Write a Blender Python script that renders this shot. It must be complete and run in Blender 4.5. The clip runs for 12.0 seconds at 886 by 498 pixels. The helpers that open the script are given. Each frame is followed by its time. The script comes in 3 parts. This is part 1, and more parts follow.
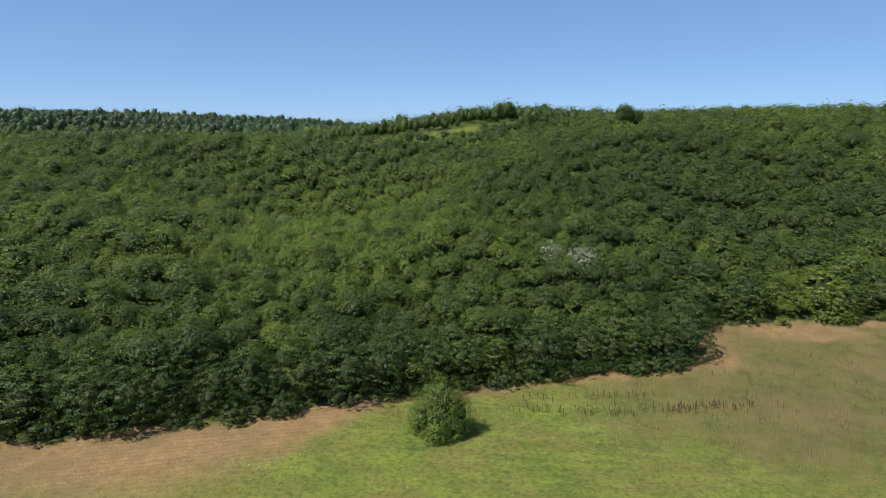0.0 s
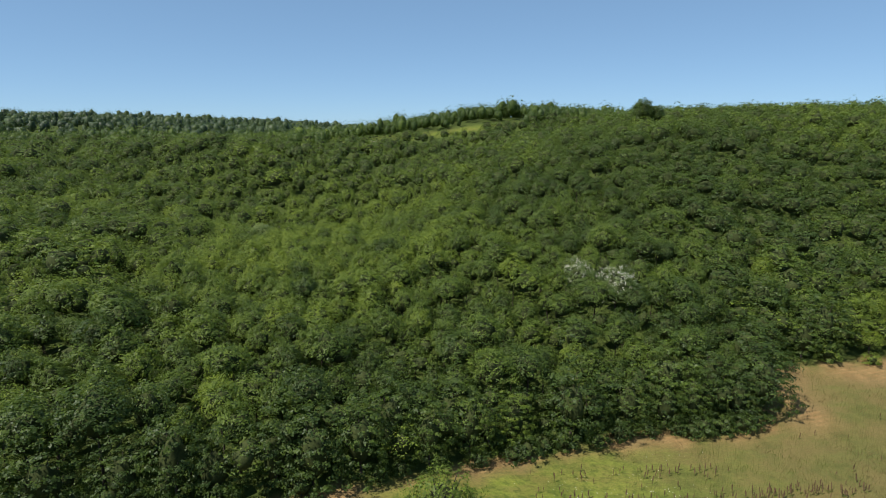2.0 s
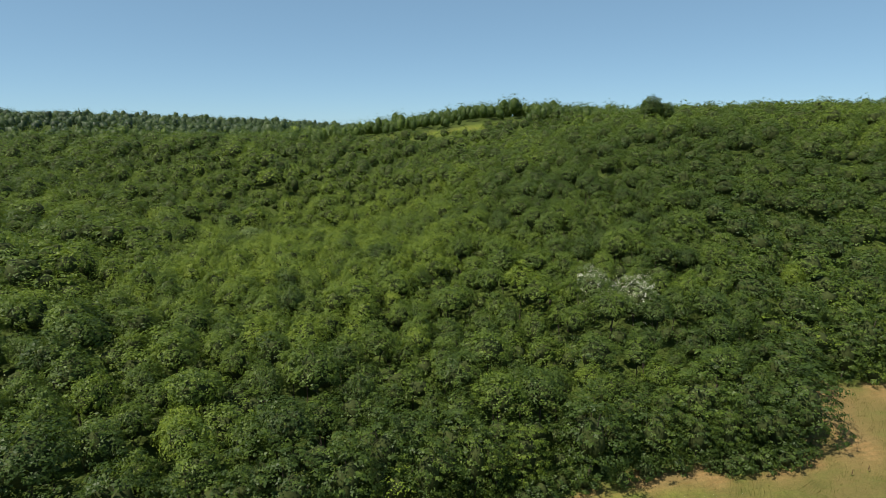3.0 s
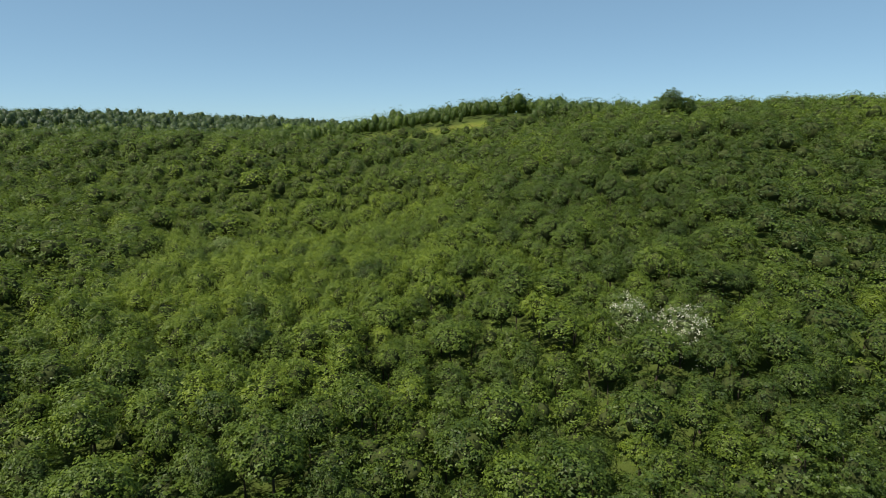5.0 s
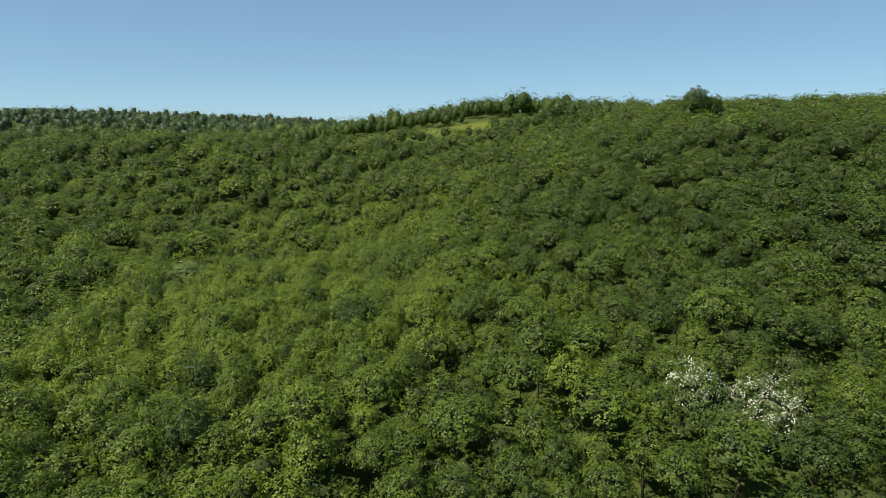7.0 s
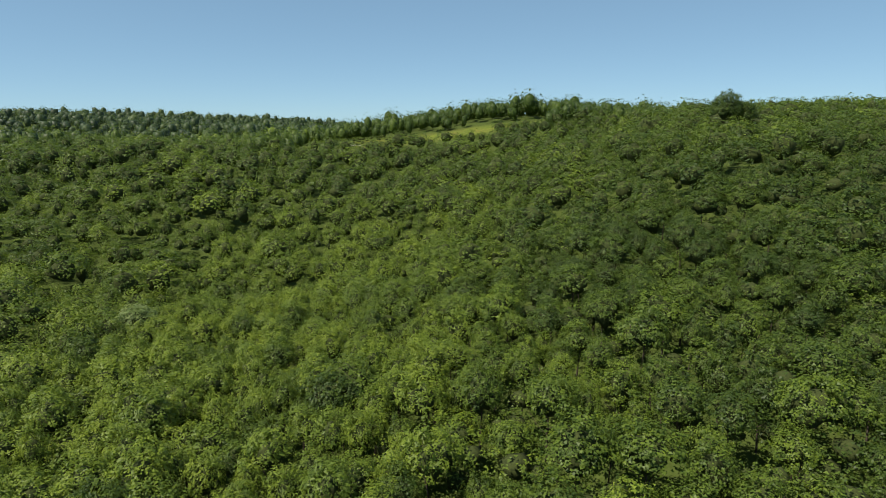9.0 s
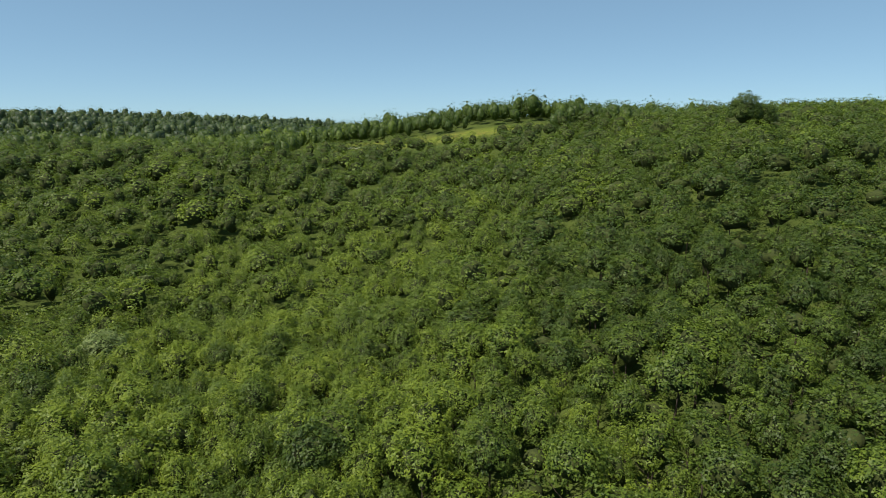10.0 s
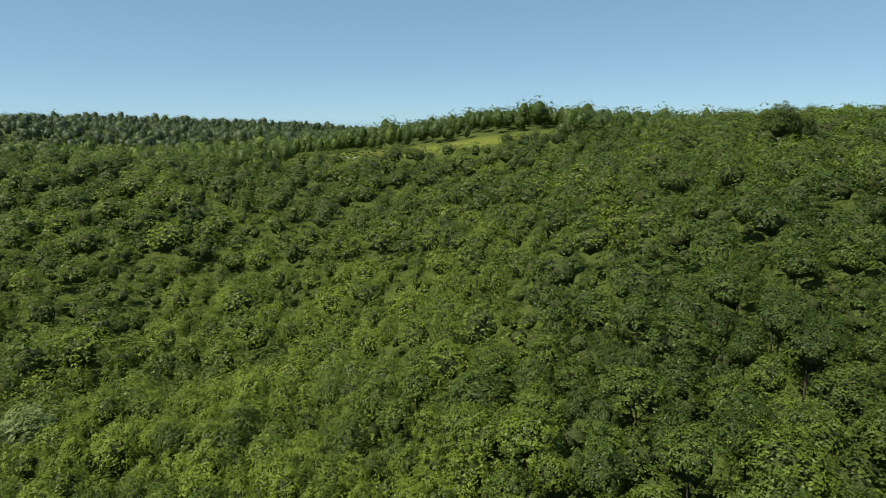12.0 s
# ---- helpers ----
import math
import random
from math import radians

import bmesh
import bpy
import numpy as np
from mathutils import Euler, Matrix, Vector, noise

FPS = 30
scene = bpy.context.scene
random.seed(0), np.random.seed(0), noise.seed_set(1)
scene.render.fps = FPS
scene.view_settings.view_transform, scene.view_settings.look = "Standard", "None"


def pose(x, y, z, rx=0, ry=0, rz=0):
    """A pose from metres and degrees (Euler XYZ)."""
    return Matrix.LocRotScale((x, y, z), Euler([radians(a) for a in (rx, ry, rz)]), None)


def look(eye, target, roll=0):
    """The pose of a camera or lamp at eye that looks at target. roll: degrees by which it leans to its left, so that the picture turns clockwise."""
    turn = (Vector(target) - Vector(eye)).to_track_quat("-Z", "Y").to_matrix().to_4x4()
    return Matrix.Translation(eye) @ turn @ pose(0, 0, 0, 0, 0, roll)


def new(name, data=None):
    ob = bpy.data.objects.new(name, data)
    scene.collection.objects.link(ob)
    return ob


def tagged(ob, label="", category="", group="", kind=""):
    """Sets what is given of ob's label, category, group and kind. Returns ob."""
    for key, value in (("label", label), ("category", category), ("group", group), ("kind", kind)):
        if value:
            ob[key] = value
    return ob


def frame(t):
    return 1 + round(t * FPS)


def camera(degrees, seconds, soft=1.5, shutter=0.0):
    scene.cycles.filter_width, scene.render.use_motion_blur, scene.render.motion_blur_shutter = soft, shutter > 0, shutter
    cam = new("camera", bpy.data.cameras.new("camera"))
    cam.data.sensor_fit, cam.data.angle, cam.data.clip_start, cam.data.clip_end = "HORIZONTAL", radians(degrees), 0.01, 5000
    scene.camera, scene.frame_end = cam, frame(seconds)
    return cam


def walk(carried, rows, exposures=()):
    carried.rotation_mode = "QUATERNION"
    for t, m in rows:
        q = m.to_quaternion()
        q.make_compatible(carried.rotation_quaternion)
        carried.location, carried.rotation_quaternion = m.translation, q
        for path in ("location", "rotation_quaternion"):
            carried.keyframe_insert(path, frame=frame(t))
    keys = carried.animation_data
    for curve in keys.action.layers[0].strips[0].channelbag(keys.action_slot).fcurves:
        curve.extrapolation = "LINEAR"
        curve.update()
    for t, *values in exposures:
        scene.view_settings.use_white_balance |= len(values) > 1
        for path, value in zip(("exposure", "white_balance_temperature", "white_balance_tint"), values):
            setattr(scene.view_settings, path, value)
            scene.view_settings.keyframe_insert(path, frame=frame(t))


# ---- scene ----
import collections

cam = camera(75.6, 12.0, soft=0.8)
METRES, EYE, TILT, LEAN, TURN = 110.0, 40.0, -13.0, 0.0, 0.0
ROWS = [
    (0.0, 0.0, 0.0, 0.0, 0.0, 0.0, -0.0),
    (0.5, -0.0004, 0.056, 0.0062, -0.0, 0.03, 0.03),
    (1.0, -0.0007, 0.1085, 0.0133, -0.01, 0.11, 0.07),
    (1.5, -0.0012, 0.1568, 0.0194, -0.0, 0.22, 0.1),
    (2.0, -0.0017, 0.2008, 0.0245, -0.0, 0.3, 0.13),
    (2.5, -0.0022, 0.2418, 0.029, -0.02, 0.35, 0.15),
    (3.0, -0.0029, 0.2807, 0.0344, -0.03, 0.35, 0.15),
    (5.0, -0.0036, 0.4349, 0.0642, -0.02, 0.17, 0.21),
    (5.5, -0.0037, 0.4743, 0.075, -0.01, 0.13, 0.22),
    (6.0, -0.0039, 0.514, 0.0861, -0.01, 0.09, 0.23),
    (6.5, -0.0041, 0.554, 0.0971, -0.0, 0.06, 0.23),
    (7.0, -0.0043, 0.5939, 0.1096, 0.01, 0.01, 0.25),
    (9.0, -0.0048, 0.7534, 0.1666, 0.05, -0.11, 0.25),
    (9.5, -0.0052, 0.7934, 0.1783, 0.05, -0.1, 0.24),
    (10.0, -0.0056, 0.8321, 0.191, 0.07, -0.08, 0.23),
    (10.5, -0.0059, 0.8682, 0.2045, 0.08, -0.04, 0.24),
    (11.0, -0.0063, 0.9018, 0.2186, 0.11, 0.0, 0.28),
    (11.5, -0.0066, 0.9334, 0.2326, 0.13, 0.03, 0.31),
    (12.0, -0.007, 0.9636, 0.2466, 0.14, 0.04, 0.32),
]
walk(cam, [(t, pose(0, 0, EYE, TILT, LEAN, TURN) @ pose(METRES * x, METRES * y, METRES * z, 90 + pitch, roll, yaw)) for t, x, y, z, yaw, pitch, roll in ROWS],
     exposures=[(0.0, 0.36, 5720, 23), (1.6, 0.38, 5770, 21), (2.4, 0.44, 6450, 11), (3.0, 0.44, 6500, 10), (5.0, 0.46, 6560, 10), (12.0, 0.46, 6560, 10)])

# ---- light ----
SUN_FROM = Vector((-0.56, -0.30, 1.0)).normalized()
world = bpy.data.worlds.new("sky")
scene.world = world
world.use_nodes = True
wn = world.node_tree.nodes
sky = wn.new("ShaderNodeTexSky")
sky.sky_type = "NISHITA"
sky.sun_disc = False
sky.sun_elevation = math.asin(SUN_FROM.z)
sky.sun_rotation = math.atan2(SUN_FROM.x, SUN_FROM.y)
sky.air_density, sky.dust_density, sky.ozone_density, sky.altitude = 0.6, 0.25, 2.0, 2000
wn["Background"].inputs["Strength"].default_value = 0.103
soft_sky = wn.new("ShaderNodeGamma")
soft_sky.inputs["Gamma"].default_value = 0.43
wash = wn.new("ShaderNodeMix")
wash.data_type, wash.blend_type = "RGBA", "MULTIPLY"
wash.inputs[0].default_value = 1.0
wash.inputs[7].default_value = (1.42, 2.0, 2.30, 1)
world.node_tree.links.new(sky.outputs["Color"], soft_sky.inputs["Color"])
world.node_tree.links.new(soft_sky.outputs["Color"], wash.inputs[6])
world.node_tree.links.new(wash.outputs[2], wn["Background"].inputs["Color"])
sun_data = bpy.data.lights.new("sun", "SUN")
sun_data.energy, sun_data.angle, sun_data.color = 5.0, radians(0.53), (1.0, 0.94, 0.82)
sun = new("sun", sun_data)
sun.matrix_world = look(SUN_FROM * 300, (0, 0, 0))

# ---- materials ----


def shader(name):
    """A node material: its tree, its Principled node and its output."""
    m = bpy.data.materials.new(name)
    m.use_nodes = True
    return m, m.node_tree, m.node_tree.nodes["Principled BSDF"], m.node_tree.nodes["Material Output"]


def put(tree, kind, **values):
    n = tree.nodes.new(kind)
    for key, value in values.items():
        if key in n.inputs:
            n.inputs[key].default_value = value
        else:
            setattr(n, key, value)
    return n


def ramp(tree, fac, stops):
    n = tree.nodes.new("ShaderNodeValToRGB")
    el = n.color_ramp.elements
    while len(el) < len(stops):
        el.new(0.5)
    for e, (p, c) in zip(el, stops):
        e.position, e.color = p, (*c, 1)
    tree.links.new(fac, n.inputs["Fac"])
    return n.outputs["Color"]


def maths(tree, op, a, b):
    n = tree.nodes.new("ShaderNodeMath")
    n.operation = op
    for i, v in enumerate((a, b)):
        if isinstance(v, (int, float)):
            n.inputs[i].default_value = v
        else:
            tree.links.new(v, n.inputs[i])
    return n.outputs[0]


def mix(tree, fac, a, b):
    n = tree.nodes.new("ShaderNodeMix")
    n.data_type = "RGBA"
    for sock, v in ((n.inputs[0], fac), (n.inputs[6], a), (n.inputs[7], b)):
        if isinstance(v, (int, float)):
            sock.default_value = v
        elif isinstance(v, tuple):
            sock.default_value = (*v, 1)
        else:
            tree.links.new(v, sock)
    return n.outputs[2]


def foliage(name, stops, source, see_through=0.37, gloss=0.50):
    """Leaves: the tree's own tint (0 dark to 1 light) comes from its colour or from the woodland's tint layer."""
    m, t, p, out = shader(name)
    if source == "object":
        info = put(t, "ShaderNodeObjectInfo")
        sep = put(t, "ShaderNodeSeparateColor")
        t.links.new(info.outputs["Color"], sep.inputs[0])
        tint = sep.outputs[0]
    else:
        tint = put(t, "ShaderNodeAttribute", attribute_name="tint").outputs["Fac"]
    geo = put(t, "ShaderNodeNewGeometry")
    leaf = maths(t, "MULTIPLY", maths(t, "SUBTRACT", geo.outputs["Random Per Island"], 0.5), 0.18)
    spot = put(t, "ShaderNodeTexNoise", Scale=0.55, Detail=2.0)
    t.links.new(geo.outputs["Position"], spot.inputs["Vector"])
    patch = maths(t, "MULTIPLY", maths(t, "SUBTRACT", spot.outputs["Fac"], 0.5), 0.22)
    tuft = put(t, "ShaderNodeTexVoronoi", Scale=1.5)
    t.links.new(geo.outputs["Position"], tuft.inputs["Vector"])
    own = put(t, "ShaderNodeSeparateColor")
    t.links.new(tuft.outputs["Color"], own.inputs[0])
    grain = maths(t, "MULTIPLY", maths(t, "SUBTRACT", own.outputs[0], 0.5), 0.52)
    fac = maths(t, "ADD", maths(t, "ADD", maths(t, "ADD", tint, leaf), patch), grain)
    col = ramp(t, fac, stops)
    t.links.new(col, p.inputs["Base Color"])
    p.inputs["Roughness"].default_value = gloss
    p.inputs["Specular IOR Level"].default_value = 0.28
    tr = put(t, "ShaderNodeBsdfTranslucent")
    warm = mix(t, 0.35, col, (0.16, 0.24, 0.02))
    t.links.new(warm, tr.inputs["Color"])
    blend = put(t, "ShaderNodeMixShader", Fac=see_through)
    t.links.new(p.outputs[0], blend.inputs[1])
    t.links.new(tr.outputs[0], blend.inputs[2])
    t.links.new(blend.outputs[0], out.inputs["Surface"])
    return m


GREENS = [(0.0, (0.043, 0.073, 0.014)), (0.3, (0.08, 0.122, 0.017)), (0.55, (0.115, 0.166, 0.02)), (0.8, (0.162, 0.219, 0.022)), (1.0, (0.206, 0.265, 0.028))]
leaf_tree = foliage("leaves", GREENS, "object")
leaf_wood = foliage("woodland_leaves", GREENS, "layer")
# the far ridge's leaves: distance haze put into a bluer, greyer green
leaf_far = foliage("hazy_far_leaves", [(0.0, (0.026, 0.046, 0.020)), (0.35, (0.052, 0.082, 0.032)), (0.7, (0.082, 0.118, 0.038)), (1.0, (0.110, 0.150, 0.046))], "layer")
leaf_silver = foliage("silvery_leaves", [(0.0, (0.054, 0.086, 0.032)), (0.5, (0.128, 0.180, 0.050)), (1.0, (0.245, 0.300, 0.105))], "object")
leaf_grass = foliage("grass_blades", [(0.0, (0.080, 0.113, 0.018)), (0.28, (0.151, 0.185, 0.034)), (0.5, (0.202, 0.185, 0.063)), (0.75, (0.286, 0.210, 0.092)), (1.0, (0.386, 0.260, 0.134))], "layer", 0.5, 0.7)


def plain(name, stops, scale, rough=0.85, bump=0.3):
    m, t, p, out = shader(name)
    geo = put(t, "ShaderNodeNewGeometry")
    n = put(t, "ShaderNodeTexNoise", Scale=scale, Detail=6.0, Roughness=0.65)
    t.links.new(geo.outputs["Position"], n.inputs["Vector"])
    t.links.new(ramp(t, n.outputs["Fac"], stops), p.inputs["Base Color"])
    b = put(t, "ShaderNodeBump", Strength=bump, Distance=0.05)
    t.links.new(n.outputs["Fac"], b.inputs["Height"])
    t.links.new(b.outputs[0], p.inputs["Normal"])
    p.inputs["Roughness"].default_value = rough
    p.inputs["Specular IOR Level"].default_value = 0.15
    return m


# dark hull inside the crowns: shade between the leaves put into its colour
inner_shade = plain("inner_shade", [(0.3, (0.022, 0.030, 0.009)), (0.7, (0.055, 0.068, 0.018))], 3.5, 0.9, 0.6)
bark = plain("bark", [(0.3, (0.04, 0.032, 0.024)), (0.7, (0.10, 0.08, 0.06))], 6.0)
petal = plain("white_blossom", [(0.3, (0.50, 0.50, 0.36)), (0.7, (0.72, 0.71, 0.56))], 3.0, 0.6)
seed = plain("rust_brown_seed", [(0.3, (0.090, 0.058, 0.030)), (0.7, (0.170, 0.110, 0.056))], 9.0)
gravel = plain("pale_gravel", [(0.3, (0.30, 0.28, 0.25)), (0.7, (0.42, 0.40, 0.36))], 2.0)


def meadow():
    """Field and woodland floor: the cover layer holds how dry, how tall and how wooded the ground is."""
    m, t, p, out = shader("meadow_ground")
    geo = put(t, "ShaderNodeNewGeometry")
    cover = put(t, "ShaderNodeAttribute", attribute_name="cover")
    sep = put(t, "ShaderNodeSeparateColor")
    t.links.new(cover.outputs["Color"], sep.inputs[0])

    def noise_at(scale, detail=5.0):
        n = put(t, "ShaderNodeTexNoise", Scale=scale, Detail=detail, Roughness=0.62)
        t.links.new(geo.outputs["Position"], n.inputs["Vector"])
        return n.outputs["Fac"]

    fine, mid, broad = noise_at(4.5, 8.0), noise_at(0.7, 8.0), noise_at(0.13, 6.0)
    green = mix(t, ramp(t, mid, [(0.3, (0, 0, 0)), (0.7, (1, 1, 1))]), (0.084, 0.114, 0.018), (0.160, 0.188, 0.032))
    green = mix(t, ramp(t, broad, [(0.40, (0, 0, 0)), (0.60, (0.85, 0.85, 0.85))]), green, (0.182, 0.158, 0.040))
    bands = put(t, "ShaderNodeTexNoise", Scale=1.0, Detail=6.0, Roughness=0.7)
    squeeze = put(t, "ShaderNodeMapping")
    squeeze.inputs["Scale"].default_value = (0.11, 0.38, 0.2)
    t.links.new(geo.outputs["Position"], squeeze.inputs["Vector"])
    t.links.new(squeeze.outputs[0], bands.inputs["Vector"])
    green = mix(t, ramp(t, bands.outputs["Fac"], [(0.46, (0, 0, 0)), (0.66, (0.75, 0.75, 0.75))]), green, (0.205, 0.250, 0.032))
    tuft = noise_at(1.6, 9.0)
    green = mix(t, ramp(t, tuft, [(0.47, (0, 0, 0)), (0.62, (0.62, 0.62, 0.62))]), green, (0.062, 0.096, 0.016))
    olive = mix(t, ramp(t, mid, [(0.3, (0, 0, 0)), (0.7, (1, 1, 1))]), (0.082, 0.088, 0.023), (0.146, 0.138, 0.039))
    olive = mix(t, ramp(t, broad, [(0.40, (0, 0, 0)), (0.60, (0.9, 0.9, 0.9))]), olive, (0.166, 0.130, 0.046))
    olive = mix(t, ramp(t, bands.outputs["Fac"], [(0.50, (0, 0, 0)), (0.68, (0.55, 0.55, 0.55))]), olive, (0.118, 0.140, 0.034))
    straw = mix(t, ramp(t, mid, [(0.3, (0, 0, 0)), (0.7, (1, 1, 1))]), (0.215, 0.132, 0.050), (0.345, 0.218, 0.090))
    straw = mix(t, ramp(t, broad, [(0.46, (0, 0, 0)), (0.62, (0.6, 0.6, 0.6))]), straw, (0.165, 0.128, 0.052))
    straw = mix(t, ramp(t, tuft, [(0.56, (0, 0, 0)), (0.68, (0.55, 0.55, 0.55))]), straw, (0.120, 0.110, 0.045))
    rows = put(t, "ShaderNodeTexWave", Scale=0.42, Distortion=2.5, Detail=2.0)
    turn = put(t, "ShaderNodeMapping")
    turn.inputs["Rotation"].default_value = (0, 0, radians(76))
    t.links.new(geo.outputs["Position"], turn.inputs["Vector"])
    t.links.new(turn.outputs[0], rows.inputs["Vector"])
    straw = mix(t, maths(t, "MULTIPLY", rows.outputs["Fac"], 0.35), straw, (0.156, 0.123, 0.049))
    col = mix(t, sep.outputs[1], green, olive)
    col = mix(t, sep.outputs[0], col, straw)
    # woodland floor: a darker green than the open field
    wood_floor = mix(t, mid, (0.045, 0.066, 0.014), (0.085, 0.112, 0.024))
    col = mix(t, sep.outputs[2], col, wood_floor)
    speck = ramp(t, fine, [(0.34, (0.55, 0.55, 0.55)), (0.66, (1.0, 1.0, 1.0))])
    n = put(t, "ShaderNodeMix")
    n.data_type, n.blend_type = "RGBA", "MULTIPLY"
    n.inputs[0].default_value = 0.62
    t.links.new(col, n.inputs[6])
    t.links.new(speck, n.inputs[7])
    t.links.new(n.outputs[2], p.inputs["Base Color"])
    p.inputs["Roughness"].default_value = 0.95
    p.inputs["Specular IOR Level"].default_value = 0.1
    b = put(t, "ShaderNodeBump", Strength=0.6, Distance=0.12)
    t.links.new(fine, b.inputs["Height"])
    t.links.new(b.outputs[0], p.inputs["Normal"])
    return m


meadow_mat = meadow()

# ---- the lie of the land ----
# low swells: centre x, y, reach, height
SWELLS = [
    (0, 70, 41, 1.2), (60, 70, 41, -2.7), (-80, 130, 41, 6.3), (-25, 130, 41, -1.4), (25, 130, 41, 5.1),
    (15, 92, 22, -4.4), (75, 130, 41, -6.1), (-60, 185, 41, -3.5), (-5, 185, 41, -8.6), (45, 185, 41, 11.8),
    (95, 185, 41, 2.3), (-180, 180, 82, 12.7), (-120, 280, 82, 3.1), (75, 270, 82, 18.3), (180, 200, 82, 10.2),
    (30, 375, 50, 11.6), (170, 390, 82, -1.3), (280, 280, 82, 6.4), (-200, 400, 82, 1.3), (-60, 470, 60, -1.9),
    (300, 420, 82, -5.3), (10, 300, 45, -9.6), (-420, 640, 150, 3.2), (-100, 285, 32, 2.5), (-195, 335, 36, 4.5), (-150, 440, 60, -9.0), (-275, 450, 62, -13.0), (27, 115, 11, 2.8), (-560, 820, 170, 20.8), (-110, 600, 90, -5.2),
]


def step01(v):
    v = np.clip(v, 0, 1)
    return v * v * (3 - 2 * v)


def ground_z(x, y):
    x, y = np.asarray(x, float), np.asarray(y, float)
    z = 29 * step01((y - 150) / 330) - 16 * step01((y - 560) / 300) - 80 * step01((y - 1200) / 1600) + 14 * step01((x - 60) / 200) * step01((y - 60) / 120)
    for cx, cy, s, h in SWELLS:
        z = z + h * np.exp(-((x - cx) ** 2 + (y - cy) ** 2) / (2 * s * s))
    z = z + 17.5 * np.exp(-((y - 1050) / 190) ** 2) * step01((-40 - x) / 260)
    return z


def edge_y(x):
    """The woodland's edge: the field lies on the near side."""
    xs = [-400, -120, -52, -38, -31, -20.5, -14, 0, 13, 23, 37, 41.6, 44, 47.6, 53, 70, 86, 130, 400]
    ys = [36, 52, 59.6, 61.2, 63.0, 66.6, 70.0, 77.0, 82.6, 85.8, 86.0, 88, 93, 99, 102.0, 102.6, 103.5, 109, 128]
    return np.interp(x, xs, ys)


def clearing(x, y):
    """1 inside the open meadow up on the saddle."""
    mid = 347 + 0.0095 * np.minimum(x, 0) ** 2
    d = np.maximum(np.where(y < mid, (mid - y) / (6 + 15 * step01((-16 - x) / 14)), (y - mid) / 10), np.abs(x + 14) / 58)
    return step01((1.12 - d) / 0.25)


def cover_at(x, y):
    """How dry, how tall-grown and how wooded the ground is at x, y."""
    wob = np.sin(x * 0.31 + 0.5 * np.sin(y * 0.23)) + 0.7 * np.sin(x * 0.83 + y * 0.4) + 0.5 * np.sin(1.9 * x - 1.3 * y)
    d = edge_y(x) - y + 0.9 * wob
    left = step01((-4 - x) / 26)
    dry = step01((2.6 + 15 * left + 1.5 * wob - d) / (3.2 + 9 * left))
    dry = np.maximum(dry, step01((5.0 + wob - np.abs(x - 49 - 0.25 * (y - 95))) / 5) * step01((y - 84) / 6) * step01((45 - d) / 20))
    dry = np.maximum(dry, 0.95 * step01((1.2 + 0.12 * wob - (((x - 67) / 15) ** 2 + ((y - 100) / 3.4) ** 2)) / 0.8))
    tall = step01((x - 14 + 0.35 * (y - 70) + 2.5 * wob) / 30) * step01((y - 58 + 0.10 * x + wob) / 14)
    dry = dry * (y < 200)
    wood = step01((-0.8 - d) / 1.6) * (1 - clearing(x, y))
    return dry * (1 - wood), tall * (1 - wood) * (y < 200), wood


def mesh_of(name, verts, faces, mat, tint=None, smooth=False):
    """A mesh from numpy arrays of vertices and quads or triangles."""
    me = bpy.data.meshes.new(name)
    verts, faces = np.asarray(verts, np.float32), np.asarray(faces, np.int32)
    k = faces.shape[1]
    me.vertices.add(len(verts))
    me.vertices.foreach_set("co", verts.ravel())
    me.loops.add(faces.size)
    me.loops.foreach_set("vertex_index", faces.ravel())
    me.polygons.add(len(faces))
    me.polygons.foreach_set("loop_start", np.arange(0, faces.size, k, dtype=np.int32))
    if smooth:
        me.polygons.foreach_set("use_smooth", np.ones(len(faces), dtype=bool))
    if tint is not None:
        layer = me.attributes.new("tint", "FLOAT", "POINT")
        layer.data.foreach_set("value", np.asarray(tint, np.float32))
    me.materials.append(mat)
    me.update(calc_edges=True)
    return me


def build_ground():
    xs = np.concatenate([[-5000, -3500, -2400, -1700], np.arange(-1200, -260, 40), np.arange(-260, -110, 8), np.arange(-110, 130, 1.8), np.arange(130, 320, 8), np.arange(320, 1200, 40), [1700, 2400, 3500, 5000]])
    ys = np.concatenate([[-5000, -3000, -1500, -700, -300, -120], np.arange(-60, 30, 8), np.arange(30, 118, 1.4), np.arange(118, 520, 6), np.arange(520, 1500, 40), [1800, 2500, 3500, 5000]])
    gx, gy = np.meshgrid(xs, ys)
    gz = ground_z(gx, gy)
    gz = gz + 0.10 * np.sin(gx * 0.7 + 0.4 * gy) * np.sin(gy * 0.55) * (np.abs(gx) < 130)
    verts = np.stack([gx, gy, gz], -1).reshape(-1, 3)
    nx, ny = len(xs), len(ys)
    i = (np.arange(ny - 1)[:, None] * nx + np.arange(nx - 1)[None, :]).ravel()
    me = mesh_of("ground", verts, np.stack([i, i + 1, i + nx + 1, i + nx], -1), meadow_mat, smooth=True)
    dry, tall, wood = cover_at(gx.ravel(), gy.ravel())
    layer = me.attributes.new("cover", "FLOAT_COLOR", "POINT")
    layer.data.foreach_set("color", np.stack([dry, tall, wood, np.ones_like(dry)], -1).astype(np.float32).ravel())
    tagged(new("ground", me), "rolling grassy field with dry straw margins below wooded hills", "ground", kind="structure")


build_ground()

# ---- foliage geometry ----


def unit(v):
    return v / np.maximum(1e-6, np.linalg.norm(v, axis=1, keepdims=True))


